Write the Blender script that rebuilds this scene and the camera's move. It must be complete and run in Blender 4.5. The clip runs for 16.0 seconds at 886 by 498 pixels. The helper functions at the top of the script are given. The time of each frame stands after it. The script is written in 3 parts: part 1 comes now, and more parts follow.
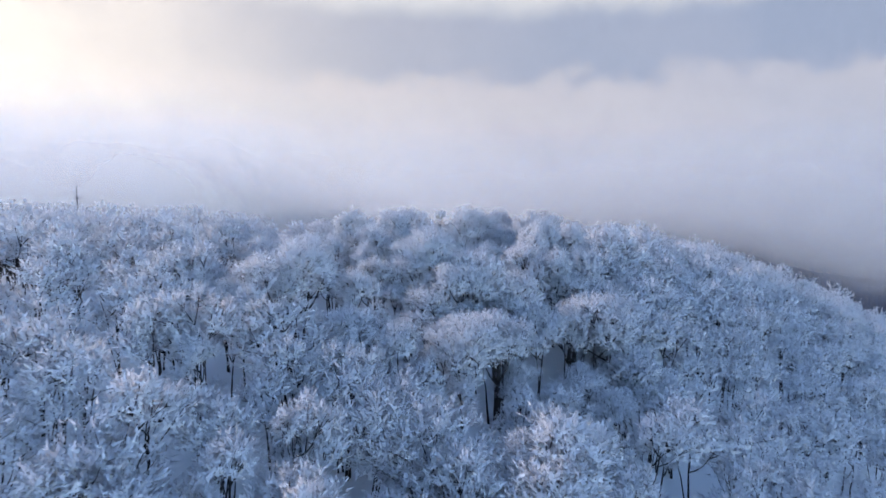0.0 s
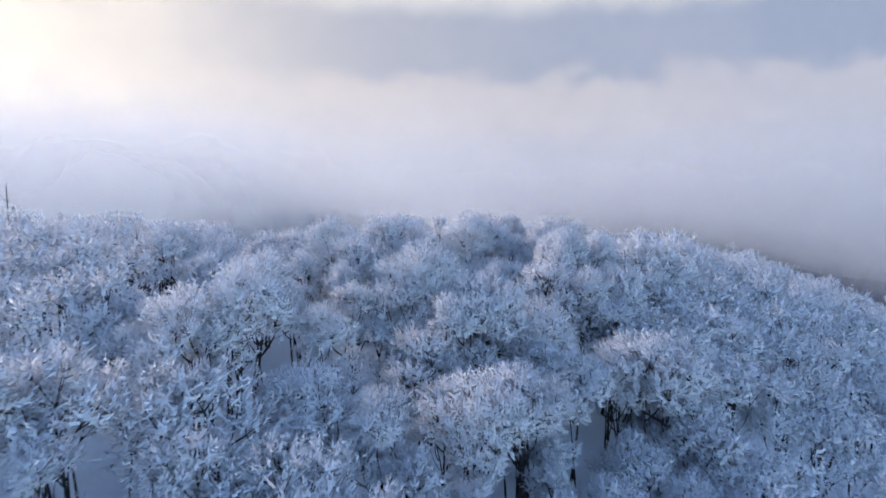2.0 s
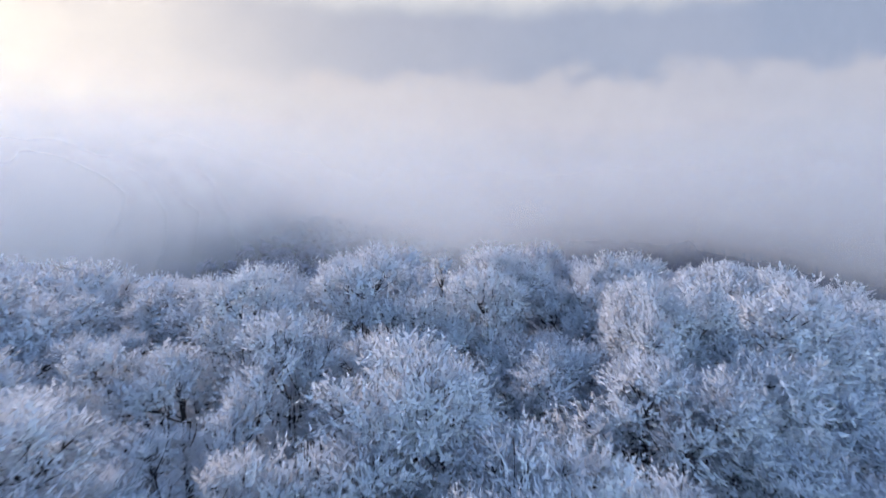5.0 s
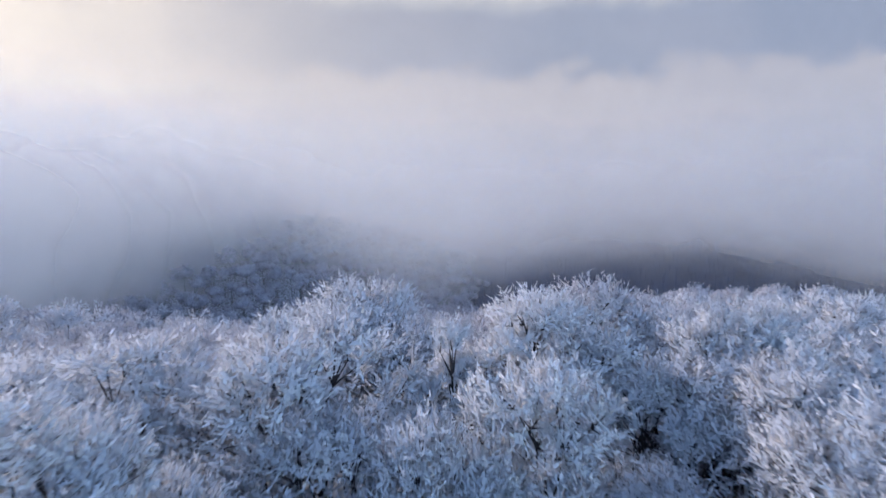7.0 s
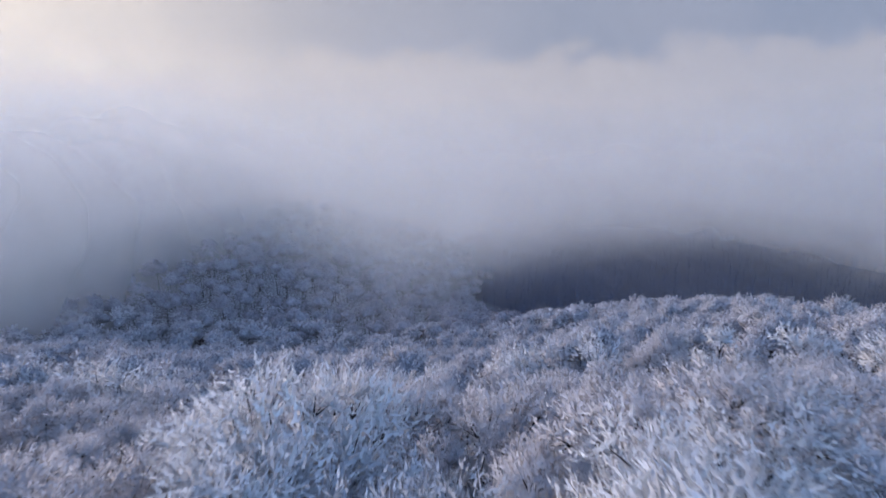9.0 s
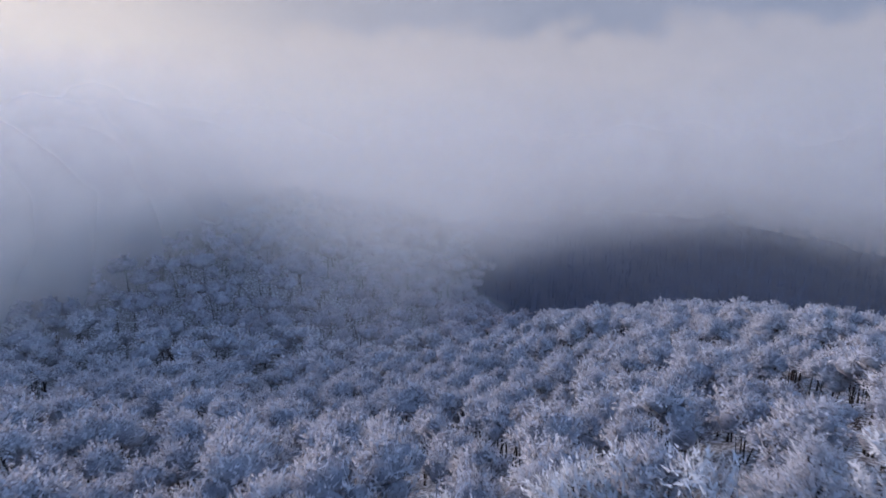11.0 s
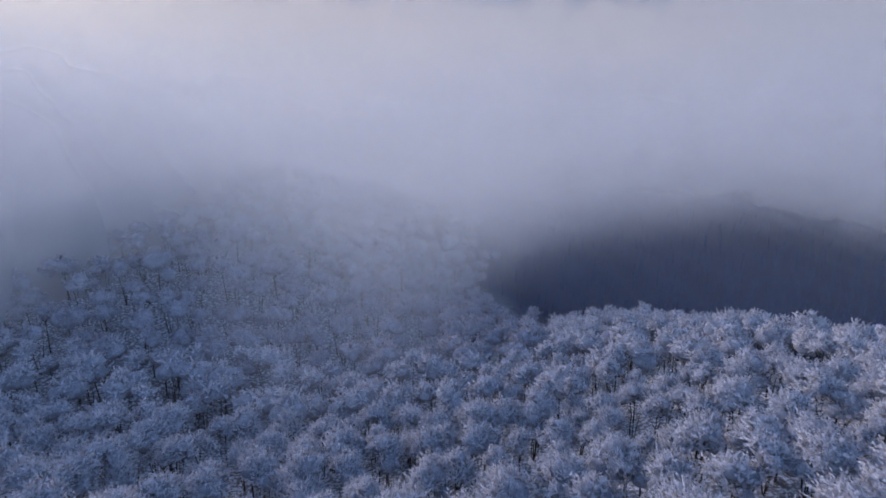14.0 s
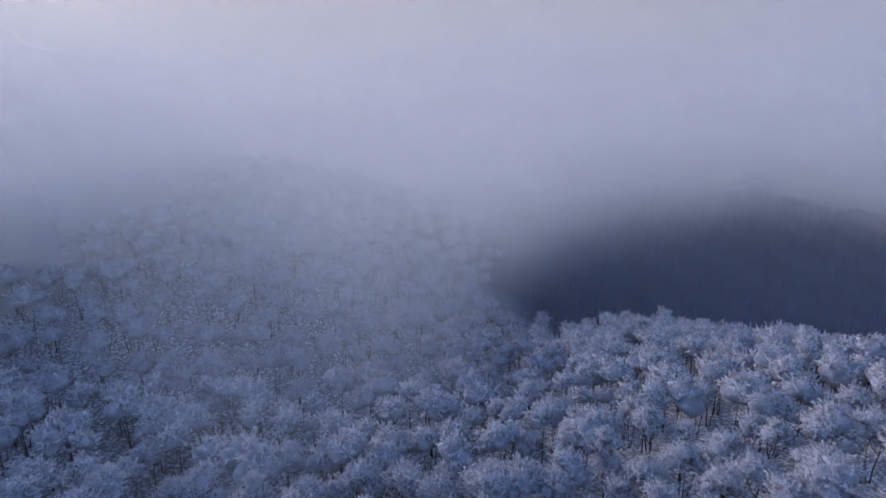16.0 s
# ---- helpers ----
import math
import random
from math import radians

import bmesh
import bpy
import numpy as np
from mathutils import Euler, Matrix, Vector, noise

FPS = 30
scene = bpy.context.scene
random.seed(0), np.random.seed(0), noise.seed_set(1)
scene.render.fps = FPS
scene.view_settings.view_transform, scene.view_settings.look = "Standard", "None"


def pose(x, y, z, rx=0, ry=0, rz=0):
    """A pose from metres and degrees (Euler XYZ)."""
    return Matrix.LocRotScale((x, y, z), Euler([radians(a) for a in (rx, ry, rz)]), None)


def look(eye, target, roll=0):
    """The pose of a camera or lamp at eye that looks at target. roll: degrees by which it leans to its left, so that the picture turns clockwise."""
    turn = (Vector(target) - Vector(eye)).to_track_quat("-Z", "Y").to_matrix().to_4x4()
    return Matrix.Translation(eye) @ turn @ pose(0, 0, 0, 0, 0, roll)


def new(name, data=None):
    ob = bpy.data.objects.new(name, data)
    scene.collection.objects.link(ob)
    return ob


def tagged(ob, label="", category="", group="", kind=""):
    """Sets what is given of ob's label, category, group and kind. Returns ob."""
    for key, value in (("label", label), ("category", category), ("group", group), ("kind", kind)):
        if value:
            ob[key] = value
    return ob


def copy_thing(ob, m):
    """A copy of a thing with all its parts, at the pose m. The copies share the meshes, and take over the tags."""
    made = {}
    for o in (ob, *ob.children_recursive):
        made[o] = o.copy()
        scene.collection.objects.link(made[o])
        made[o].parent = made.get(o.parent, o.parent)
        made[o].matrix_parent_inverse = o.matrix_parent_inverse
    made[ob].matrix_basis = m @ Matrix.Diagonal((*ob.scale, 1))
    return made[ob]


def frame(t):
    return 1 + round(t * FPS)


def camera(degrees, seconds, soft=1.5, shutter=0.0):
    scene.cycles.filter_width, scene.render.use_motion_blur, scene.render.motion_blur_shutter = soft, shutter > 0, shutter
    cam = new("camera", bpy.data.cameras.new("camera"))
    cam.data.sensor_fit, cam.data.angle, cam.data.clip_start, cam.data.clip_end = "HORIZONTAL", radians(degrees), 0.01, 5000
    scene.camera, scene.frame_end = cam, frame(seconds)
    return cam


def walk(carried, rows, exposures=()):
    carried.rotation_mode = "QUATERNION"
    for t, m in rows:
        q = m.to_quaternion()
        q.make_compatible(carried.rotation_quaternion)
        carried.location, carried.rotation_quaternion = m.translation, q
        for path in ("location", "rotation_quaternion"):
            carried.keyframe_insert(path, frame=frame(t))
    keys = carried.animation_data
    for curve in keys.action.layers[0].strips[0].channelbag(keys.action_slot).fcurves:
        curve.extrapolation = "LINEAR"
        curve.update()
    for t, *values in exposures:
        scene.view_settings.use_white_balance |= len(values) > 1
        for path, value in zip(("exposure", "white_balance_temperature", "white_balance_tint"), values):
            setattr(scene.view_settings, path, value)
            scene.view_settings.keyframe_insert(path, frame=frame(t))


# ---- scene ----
# A low flight over a ridge of rime-frosted beeches towards a valley filled with cloud.
cam = camera(78.47, 16.0, shutter=0.5)
PATH = [  # seconds, x, y, z, tilt, heading
    (0, 0.26, 0.53, 22.04, 83.00, -0.60),
    (0.5, 0.28, 3.23, 21.94, 82.91, -0.61),
    (1, 0.30, 5.99, 21.95, 82.89, -0.64),
    (1.5, 0.30, 8.83, 22.04, 82.91, -0.66),
    (2, 0.30, 11.76, 22.17, 82.92, -0.68),
    (2.5, 0.30, 14.78, 22.32, 82.89, -0.69),
    (3, 0.30, 17.91, 22.47, 82.84, -0.71),
    (3.5, 0.29, 21.13, 22.64, 82.80, -0.73),
    (4, 0.26, 24.45, 22.82, 82.81, -0.76),
    (4.5, 0.23, 27.87, 23.01, 82.88, -0.81),
    (5, 0.19, 31.36, 23.19, 82.97, -0.87),
    (5.5, 0.14, 34.89, 23.34, 83.03, -0.94),
    (6, 0.08, 38.44, 23.42, 83.00, -1.00),
    (6.5, 0.03, 41.98, 23.43, 82.85, -1.04),
    (7, -0.01, 45.49, 23.41, 82.58, -1.08),
    (7.5, -0.05, 48.97, 23.39, 82.23, -1.10),
    (8, -0.09, 52.38, 23.41, 81.82, -1.13),
    (8.5, -0.11, 55.73, 23.52, 81.38, -1.16),
    (9, -0.13, 59.02, 23.69, 80.90, -1.19),
    (9.5, -0.15, 62.27, 23.90, 80.40, -1.23),
    (10, -0.16, 65.50, 24.12, 79.88, -1.28),
    (10.5, -0.17, 68.73, 24.35, 79.33, -1.33),
    (11, -0.18, 71.96, 24.56, 78.78, -1.39),
    (11.5, -0.19, 75.16, 24.75, 78.23, -1.46),
    (12, -0.21, 78.35, 24.92, 77.71, -1.53),
    (12.5, -0.24, 81.51, 25.06, 77.22, -1.60),
    (13, -0.28, 84.66, 25.18, 76.76, -1.68),
    (13.5, -0.32, 87.79, 25.29, 76.31, -1.75),
    (14, -0.35, 90.92, 25.39, 75.87, -1.82),
    (14.5, -0.37, 94.06, 25.50, 75.42, -1.88),
    (15, -0.39, 97.20, 25.62, 74.97, -1.93),
    (15.5, -0.39, 100.37, 25.75, 74.54, -1.98),
    (16, -0.39, 103.55, 25.90, 74.15, -2.02),
]
EXPOSURES = [(0, 1.46, 6350, 13), (4, 1.46, 6400, 13), (8, 1.22, 6400, 14), (12, 1.01, 6200, 17), (16, 0.92, 5950, 18)]
walk(cam, [(t, pose(x, y, z, tilt, 0, head)) for t, x, y, z, tilt, head in PATH], EXPOSURES)

# ---- light ----
SUN_AZIMUTH, SUN_HEIGHT = -42.0, 22.0   # degrees from +y (left is minus) and above the horizon
world = bpy.data.worlds.new("winter_sky")
scene.world = world
world.use_nodes = True
wn, wl = world.node_tree.nodes, world.node_tree.links
sky = wn.new("ShaderNodeTexSky")
sky.sky_type, sky.sun_disc = "NISHITA", False
sky.sun_elevation, sky.sun_rotation = radians(SUN_HEIGHT), radians(SUN_AZIMUTH)
sky.altitude, sky.ozone_density, sky.dust_density = 1200, 2.0, 0.5
wn["Background"].inputs["Strength"].default_value = 0.15
wl.new(sky.outputs[0], wn["Background"].inputs["Color"])

sun_data = bpy.data.lights.new("sun", "SUN")
sun_data.energy, sun_data.angle, sun_data.color = 2.0, radians(20), (1.0, 0.86, 0.76)
sun = new("sun", sun_data)
sun_way = Vector((math.sin(radians(SUN_AZIMUTH)) * math.cos(radians(SUN_HEIGHT)),
                  math.cos(radians(SUN_AZIMUTH)) * math.cos(radians(SUN_HEIGHT)), math.sin(radians(SUN_HEIGHT))))
sun.matrix_basis = look(sun_way * 300, (0, 0, 0))


# ---- materials ----
class Nodes:
    """A short way to write node materials."""

    def __init__(self, name):
        self.material = bpy.data.materials.new(name)
        self.material.use_nodes = True
        self.tree = self.material.node_tree
        self.tree.nodes.clear()
        self.out = self.add("ShaderNodeOutputMaterial")

    def add(self, kind, **values):
        node = self.tree.nodes.new(kind)
        for key, value in values.items():
            node.inputs[key.replace("_", " ")].default_value = value
        return node

    def link(self, a, b):
        self.tree.links.new(a, b)

    def math(self, op, a, b=None, clamp=False):
        node = self.tree.nodes.new("ShaderNodeMath")
        node.operation, node.use_clamp = op, clamp
        for slot, value in enumerate((a, b)):
            if value is None:
                continue
            if isinstance(value, (int, float)):
                node.inputs[slot].default_value = value
            else:
                self.link(value, node.inputs[slot])
        return node.outputs[0]

    def noise(self, vector, scale, detail=3.0, rough=0.5, distortion=0.0):
        node = self.add("ShaderNodeTexNoise", Scale=scale, Detail=detail, Roughness=rough, Distortion=distortion)
        if vector is not None:
            self.link(vector, node.inputs["Vector"])
        return node.outputs["Fac"]

    def step(self, value, low, high):
        """0 below low, 1 above high, smooth between."""
        node = self.tree.nodes.new("ShaderNodeMapRange")
        node.interpolation_type = "SMOOTHSTEP"
        node.inputs["From Min"].default_value, node.inputs["From Max"].default_value = low, high
        self.link(value, node.inputs["Value"])
        return node.outputs[0]

    def mix(self, fac, a, b):
        node = self.tree.nodes.new("ShaderNodeMix")
        node.data_type = "RGBA"
        for slot, value in ((0, fac), (6, a), (7, b)):
            if isinstance(value, tuple):
                node.inputs[slot].default_value = (*value, 1)
            elif isinstance(value, (int, float)):
                node.inputs[slot].default_value = value
            else:
                self.link(value, node.inputs[slot])
        return node.outputs[2]

    def place(self):
        return self.add("ShaderNodeNewGeometry").outputs["Position"]


def frost_material(name, pale, dull):
    n = Nodes(name)
    at = n.add("ShaderNodeTexCoord").outputs["Object"]
    each = n.add("ShaderNodeNewGeometry").outputs["Random Per Island"]
    patch = n.noise(at, 1.7, 4.0, 0.65)
    colour = n.mix(n.step(patch, 0.35, 0.68), dull, pale)
    colour = n.mix(n.math("MULTIPLY", each, 0.14), colour, tuple(0.72 * c for c in dull))
    skin = n.add("ShaderNodeBsdfPrincipled", Roughness=0.75)
    skin.inputs["Specular IOR Level"].default_value = 0.25
    n.link(colour, skin.inputs["Base Color"])
    through_light = n.add("ShaderNodeBsdfTranslucent")
    n.link(colour, through_light.inputs["Color"])
    both = n.add("ShaderNodeMixShader", Fac=0.25)
    n.link(skin.outputs[0], both.inputs[1])
    n.link(through_light.outputs[0], both.inputs[2])
    n.link(both.outputs[0], n.out.inputs["Surface"])
    return n.material


def bark_material(name, dark, rimed, amount):
    n = Nodes(name)
    at = n.add("ShaderNodeTexCoord").outputs["Object"]
    grain = n.noise(at, 9.0, 5.0, 0.7)
    patch = n.noise(at, 1.3, 4.0, 0.6)
    colour = n.mix(grain, tuple(0.6 * c for c in dark), tuple(1.4 * c for c in dark))
    colour = n.mix(n.step(patch, 1.0 - amount, 1.12 - amount), colour, rimed)
    skin = n.add("ShaderNodeBsdfPrincipled", Roughness=0.9)
    skin.inputs["Specular IOR Level"].default_value = 0.2
    n.link(colour, skin.inputs["Base Color"])
    bump = n.add("ShaderNodeBump", Strength=0.6, Distance=0.05)
    n.link(grain, bump.inputs["Height"])
    n.link(bump.outputs[0], skin.inputs["Normal"])
    n.link(skin.outputs[0], n.out.inputs["Surface"])
    return n.material


def snow_material():
    n = Nodes("snow")
    at = n.place()
    wide, fine = n.noise(at, 0.12, 4.0, 0.6), n.noise(at, 2.5, 6.0, 0.7)
    colour = n.mix(wide, (0.74, 0.77, 0.82), (0.86, 0.87, 0.89))
    split = n.add("ShaderNodeSeparateXYZ")
    n.link(at, split.inputs[0])
    mottled = n.math("MULTIPLY", n.step(n.math("ADD", split.outputs[1], n.math("MULTIPLY", wide, 20.0)), 92.0, 112.0), n.step(fine, 0.34, 0.56))
    colour = n.mix(mottled, colour, (0.17, 0.155, 0.16))  # darker mottled ground beyond the ridge
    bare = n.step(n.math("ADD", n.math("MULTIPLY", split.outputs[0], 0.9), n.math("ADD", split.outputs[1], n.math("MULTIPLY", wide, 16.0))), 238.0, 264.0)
    colour = n.mix(bare, colour, (0.010, 0.023, 0.060))  # bare far slope: its blue shade is put into the ground colour
    litter = n.step(fine, 0.62, 0.75)
    colour = n.mix(n.math("MULTIPLY", litter, 0.25), colour, (0.30, 0.28, 0.27))
    skin = n.add("ShaderNodeBsdfPrincipled", Roughness=0.7)
    n.link(colour, skin.inputs["Base Color"])
    bump = n.add("ShaderNodeBump", Strength=0.5, Distance=0.15)
    n.link(fine, bump.inputs["Height"])
    n.link(bump.outputs[0], skin.inputs["Normal"])
    n.link(skin.outputs[0], n.out.inputs["Surface"])
    return n.material


FROST = frost_material("rime_frost", (0.88, 0.88, 0.90), (0.72, 0.735, 0.78))
# greyer for thin rime, and for the shadow behind the crest
FROST_GREY = frost_material("thin_shaded_rime", (0.80, 0.785, 0.81), (0.62, 0.605, 0.65))
# darkened for scant rime and for the dim light on the misty hill
FROST_DULL = frost_material("scant_shaded_rime", (0.56, 0.545, 0.59), (0.38, 0.37, 0.42))


def mass_material(name, pale, dull, dark):
    """Densely rimed twigs seen as one mass, with the shade of the gaps between them put into the colour."""
    n = Nodes(name)
    at = n.place()
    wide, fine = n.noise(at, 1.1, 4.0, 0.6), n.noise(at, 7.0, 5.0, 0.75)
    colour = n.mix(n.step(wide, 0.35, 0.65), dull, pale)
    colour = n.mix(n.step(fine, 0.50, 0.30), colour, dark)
    skin = n.add("ShaderNodeBsdfPrincipled", Roughness=0.9)
    skin.inputs["Specular IOR Level"].default_value = 0.1
    n.link(colour, skin.inputs["Base Color"])
    bump = n.add("ShaderNodeBump", Strength=0.8, Distance=0.12)
    n.link(fine, bump.inputs["Height"])
    n.link(bump.outputs[0], skin.inputs["Normal"])
    n.link(skin.outputs[0], n.out.inputs["Surface"])
    return n.material


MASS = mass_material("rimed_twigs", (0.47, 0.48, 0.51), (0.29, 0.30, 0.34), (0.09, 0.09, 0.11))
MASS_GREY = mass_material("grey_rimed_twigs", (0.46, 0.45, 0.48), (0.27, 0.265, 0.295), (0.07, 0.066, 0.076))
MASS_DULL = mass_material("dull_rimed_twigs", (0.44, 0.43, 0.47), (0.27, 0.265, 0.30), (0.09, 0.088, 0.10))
BARK = bark_material("dark_bark", (0.04, 0.037, 0.036), (0.62, 0.65, 0.70), 0.40)
TWIG = bark_material("bare_twigs", (0.05, 0.046, 0.05), (0.62, 0.65, 0.70), 0.32)
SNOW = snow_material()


def cloud_material():
    """A far cloud deck with the hidden sun behind its left end and pale sky above."""
    n = Nodes("far_cloud")
    at = n.place()
    split = n.add("ShaderNodeSeparateXYZ")
    n.link(at, split.inputs[0])
    x, y, z = split.outputs
    flat = n.math("SQRT", n.math("ADD", n.math("MULTIPLY", x, x), n.math("MULTIPLY", y, y)))
    azimuth = n.math("MULTIPLY", n.math("ARCTAN2", x, y), 57.296)
    height = n.math("MULTIPLY", n.math("ARCTAN2", z, flat), 57.296)
    join = n.add("ShaderNodeCombineXYZ")
    n.link(n.math("MULTIPLY", azimuth, 0.8), join.inputs[0])
    n.link(height, join.inputs[1])
    lumps = n.noise(join.outputs[0], 0.21, 7.0, 0.62, 0.2)
    broad = n.noise(join.outputs[0], 0.055, 3.0, 0.5, 0.2)
    wave = n.math("MULTIPLY", n.math("SUBTRACT", lumps, 0.5), 10.0)
    raised = n.math("ADD", height, wave)
    colour = n.mix(n.step(raised, 9.4, 11.8), (0.80, 0.76, 0.78), (0.36, 0.44, 0.60))
    colour = n.mix(n.math("MULTIPLY", n.step(broad, 0.42, 0.62), 0.45), colour, (0.52, 0.56, 0.68))
    colour = n.mix(n.step(azimuth, -18.0, 34.0), n.mix(0.35, colour, (0.74, 0.70, 0.70)), n.mix(0.4, colour, (0.42, 0.50, 0.67)))
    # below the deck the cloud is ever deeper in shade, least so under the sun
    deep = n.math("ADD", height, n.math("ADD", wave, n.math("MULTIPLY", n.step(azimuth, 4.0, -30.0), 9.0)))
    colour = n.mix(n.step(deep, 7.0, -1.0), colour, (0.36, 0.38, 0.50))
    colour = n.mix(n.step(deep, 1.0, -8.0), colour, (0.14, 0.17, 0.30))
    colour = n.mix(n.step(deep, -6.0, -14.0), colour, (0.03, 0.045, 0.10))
    rim = n.math("ADD", n.math("ADD", height, n.math("MULTIPLY", azimuth, 0.02)), n.math("MULTIPLY", n.math("SUBTRACT", lumps, 0.5), 2.6))
    colour = n.mix(n.step(rim, 15.8, 18.4), colour, (0.84, 0.86, 0.87))
    da = n.math("MULTIPLY", n.math("SUBTRACT", azimuth, -44.0), 0.041)
    dh = n.math("MULTIPLY", n.math("SUBTRACT", height, 9.0), 0.055)
    off = n.math("ADD", n.math("MULTIPLY", da, da), n.math("MULTIPLY", dh, dh))
    glow = n.math("MULTIPLY", n.math("EXPONENT", n.math("MULTIPLY", off, -1.0)), n.math("ADD", 0.55, n.math("MULTIPLY", lumps, 0.9)))
    colour = n.mix(n.math("MINIMUM", glow, 1.0), colour, (1.45, 1.31, 1.12))
    shine = n.add("ShaderNodeEmission", Strength=0.31)
    n.link(colour, shine.inputs["Color"])
    n.link(shine.outputs[0], n.out.inputs["Surface"])
    return n.material


def mist_material(name, low, high, strength, plume, sag, broad, haze, seed):
    """Drifting mist: thin at its lower edge, thicker above."""
    n = Nodes(name)
    at = n.place()
    split = n.add("ShaderNodeSeparateXYZ")
    n.link(at, split.inputs[0])
    shift = n.add("ShaderNodeVectorMath")
    shift.operation = "ADD"
    n.link(at, shift.inputs[0])
    shift.inputs[1].default_value = (seed * 37.0, 0, seed * 11.0)
    drift = n.noise(shift.outputs[0], 0.018, 4.0, 0.5, 0.3)
    wisps = n.noise(shift.outputs[0], 0.06, 4.0, 0.55, 0.5)
    lift = n.math("ADD", split.outputs[2], n.math("MULTIPLY", n.math("SUBTRACT", drift, 0.5), 34.0))
    lift = n.math("ADD", lift, n.math("MULTIPLY", n.math("SUBTRACT", wisps, 0.5), 16.0))
    # the cloud hangs lower towards the left, and a plume of it sinks along the valley's middle
    lift = n.math("SUBTRACT", lift, n.math("MULTIPLY", n.math("MINIMUM", split.outputs[0], 20.0), 0.42))
    lift = n.math("ADD", lift, n.math("MULTIPLY", n.math("MAXIMUM", n.math("SUBTRACT", split.outputs[0], 118.0), 0.0), 0.3))
    lift = n.math("ADD", lift, n.math("MULTIPLY", n.math("MAXIMUM", n.math("SUBTRACT", -54.0, split.outputs[0]), 0.0), 1.5))
    across = n.math("DIVIDE", n.math("SUBTRACT", n.math("ADD", split.outputs[0], n.math("MULTIPLY", wisps, 14.0)), plume), broad)
    lift = n.math("ADD", lift, n.math("MULTIPLY", n.math("EXPONENT", n.math("MULTIPLY", n.math("MULTIPLY", across, across), -1.0)), sag))
    upper = n.math("ADD", split.outputs[2], n.math("MULTIPLY", n.math("SUBTRACT", drift, 0.5), 60.0))
    thin_above = n.math("SUBTRACT", 1.0, n.step(upper, 8.0, 56.0))
    left_more = n.math("ADD", 1.0, n.math("MULTIPLY", n.step(split.outputs[0], -40.0, -78.0), 1.6))
    thick = n.math("ADD", n.math("MULTIPLY", n.math("MULTIPLY", n.step(lift, low, high), thin_above), n.math("MULTIPLY", left_more, strength)), n.math("ADD", n.math("MULTIPLY", thin_above, haze), 0.006))
    thick = n.math("MINIMUM", thick, 0.42)
    body = n.add("ShaderNodeBsdfDiffuse", Color=(0.79, 0.75, 0.725, 1))
    back = n.add("ShaderNodeBsdfTranslucent", Color=(0.79, 0.75, 0.725, 1))
    mist = n.add("ShaderNodeMixShader", Fac=0.5)
    n.link(body.outputs[0], mist.inputs[1])
    n.link(back.outputs[0], mist.inputs[2])
    clear = n.add("ShaderNodeBsdfTransparent")
    both = n.add("ShaderNodeMixShader")
    n.link(thick, both.inputs[0])
    n.link(clear.outputs[0], both.inputs[1])
    n.link(mist.outputs[0], both.inputs[2])
    n.link(both.outputs[0], n.out.inputs["Surface"])
    return n.material


# ---- mesh tools ----
def mesh_of(name, verts, tris, materials, which=None, normals=None):
    me = bpy.data.meshes.new(name)
    verts, tris = np.asarray(verts, np.float32), np.asarray(tris, np.int32)
    me.vertices.add(len(verts))
    me.vertices.foreach_set("co", verts.ravel())
    me.loops.add(tris.size)
    me.loops.foreach_set("vertex_index", tris.ravel())
    me.polygons.add(len(tris))
    me.polygons.foreach_set("loop_start", np.arange(0, tris.size, 3, dtype=np.int32))
    for material in materials:
        me.materials.append(material)
    if which is not None:
        me.polygons.foreach_set("material_index", np.asarray(which, np.int32))
    me.update(calc_edges=True)
    if normals is not None:
        me.normals_split_custom_set_from_vertices(normals)
    return me


def joined(pieces):
    """(verts, tris) of several such pairs."""
    verts, tris, n = [], [], 0
    for v, f, *_ in pieces:
        verts.append(v)
        tris.append(np.asarray(f) + n)
        n += len(v)
    return np.concatenate(verts), np.concatenate(tris)


def tube(points, radii, sides):
    points = np.asarray(points, float)
    way = np.gradient(points, axis=0)
    way /= np.linalg.norm(way, axis=1, keepdims=True) + 1e-9
    side = np.cross(way, (0.31, 0.95, 0.05))
    side /= np.linalg.norm(side, axis=1, keepdims=True) + 1e-9
    other = np.cross(way, side)
    a = np.arange(sides) * 2 * np.pi / sides
    ring = np.cos(a)[None, :, None] * side[:, None] + np.sin(a)[None, :, None] * other[:, None]
    verts = (points[:, None] + np.asarray(radii)[:, None, None] * ring).reshape(-1, 3)
    tris = []
    for i in range(len(points) - 1):
        for j in range(sides):
            p, q = i * sides + j, i * sides + (j + 1) % sides
            tris += [(p, q, p + sides), (q, q + sides, p + sides)]
    return verts, np.array(tris)


def spikes(base, way, length, width, rng):
    """Three-sided tapering needles of rime."""
    n = len(base)
    way = way / (np.linalg.norm(way, axis=1, keepdims=True) + 1e-9)
    side = np.cross(way, rng.normal(size=(n, 3)))
    side /= np.linalg.norm(side, axis=1, keepdims=True) + 1e-9
    other = np.cross(way, side)
    verts = np.empty((n, 4, 3))
    for k in range(3):
        a = k * 2.0944
        verts[:, k] = base + width[:, None] * (math.cos(a) * side + math.sin(a) * other)
    verts[:, 3] = base + length[:, None] * way
    tris = np.array([(0, 1, 3), (1, 2, 3), (2, 0, 3)])[None] + 4 * np.arange(n)[:, None, None]
    return verts.reshape(-1, 3), tris.reshape(-1, 3)


OCTA = np.array([(1, 0, 0), (-1, 0, 0), (0, 1, 0), (0, -1, 0), (0, 0, 1), (0, 0, -1)], float)
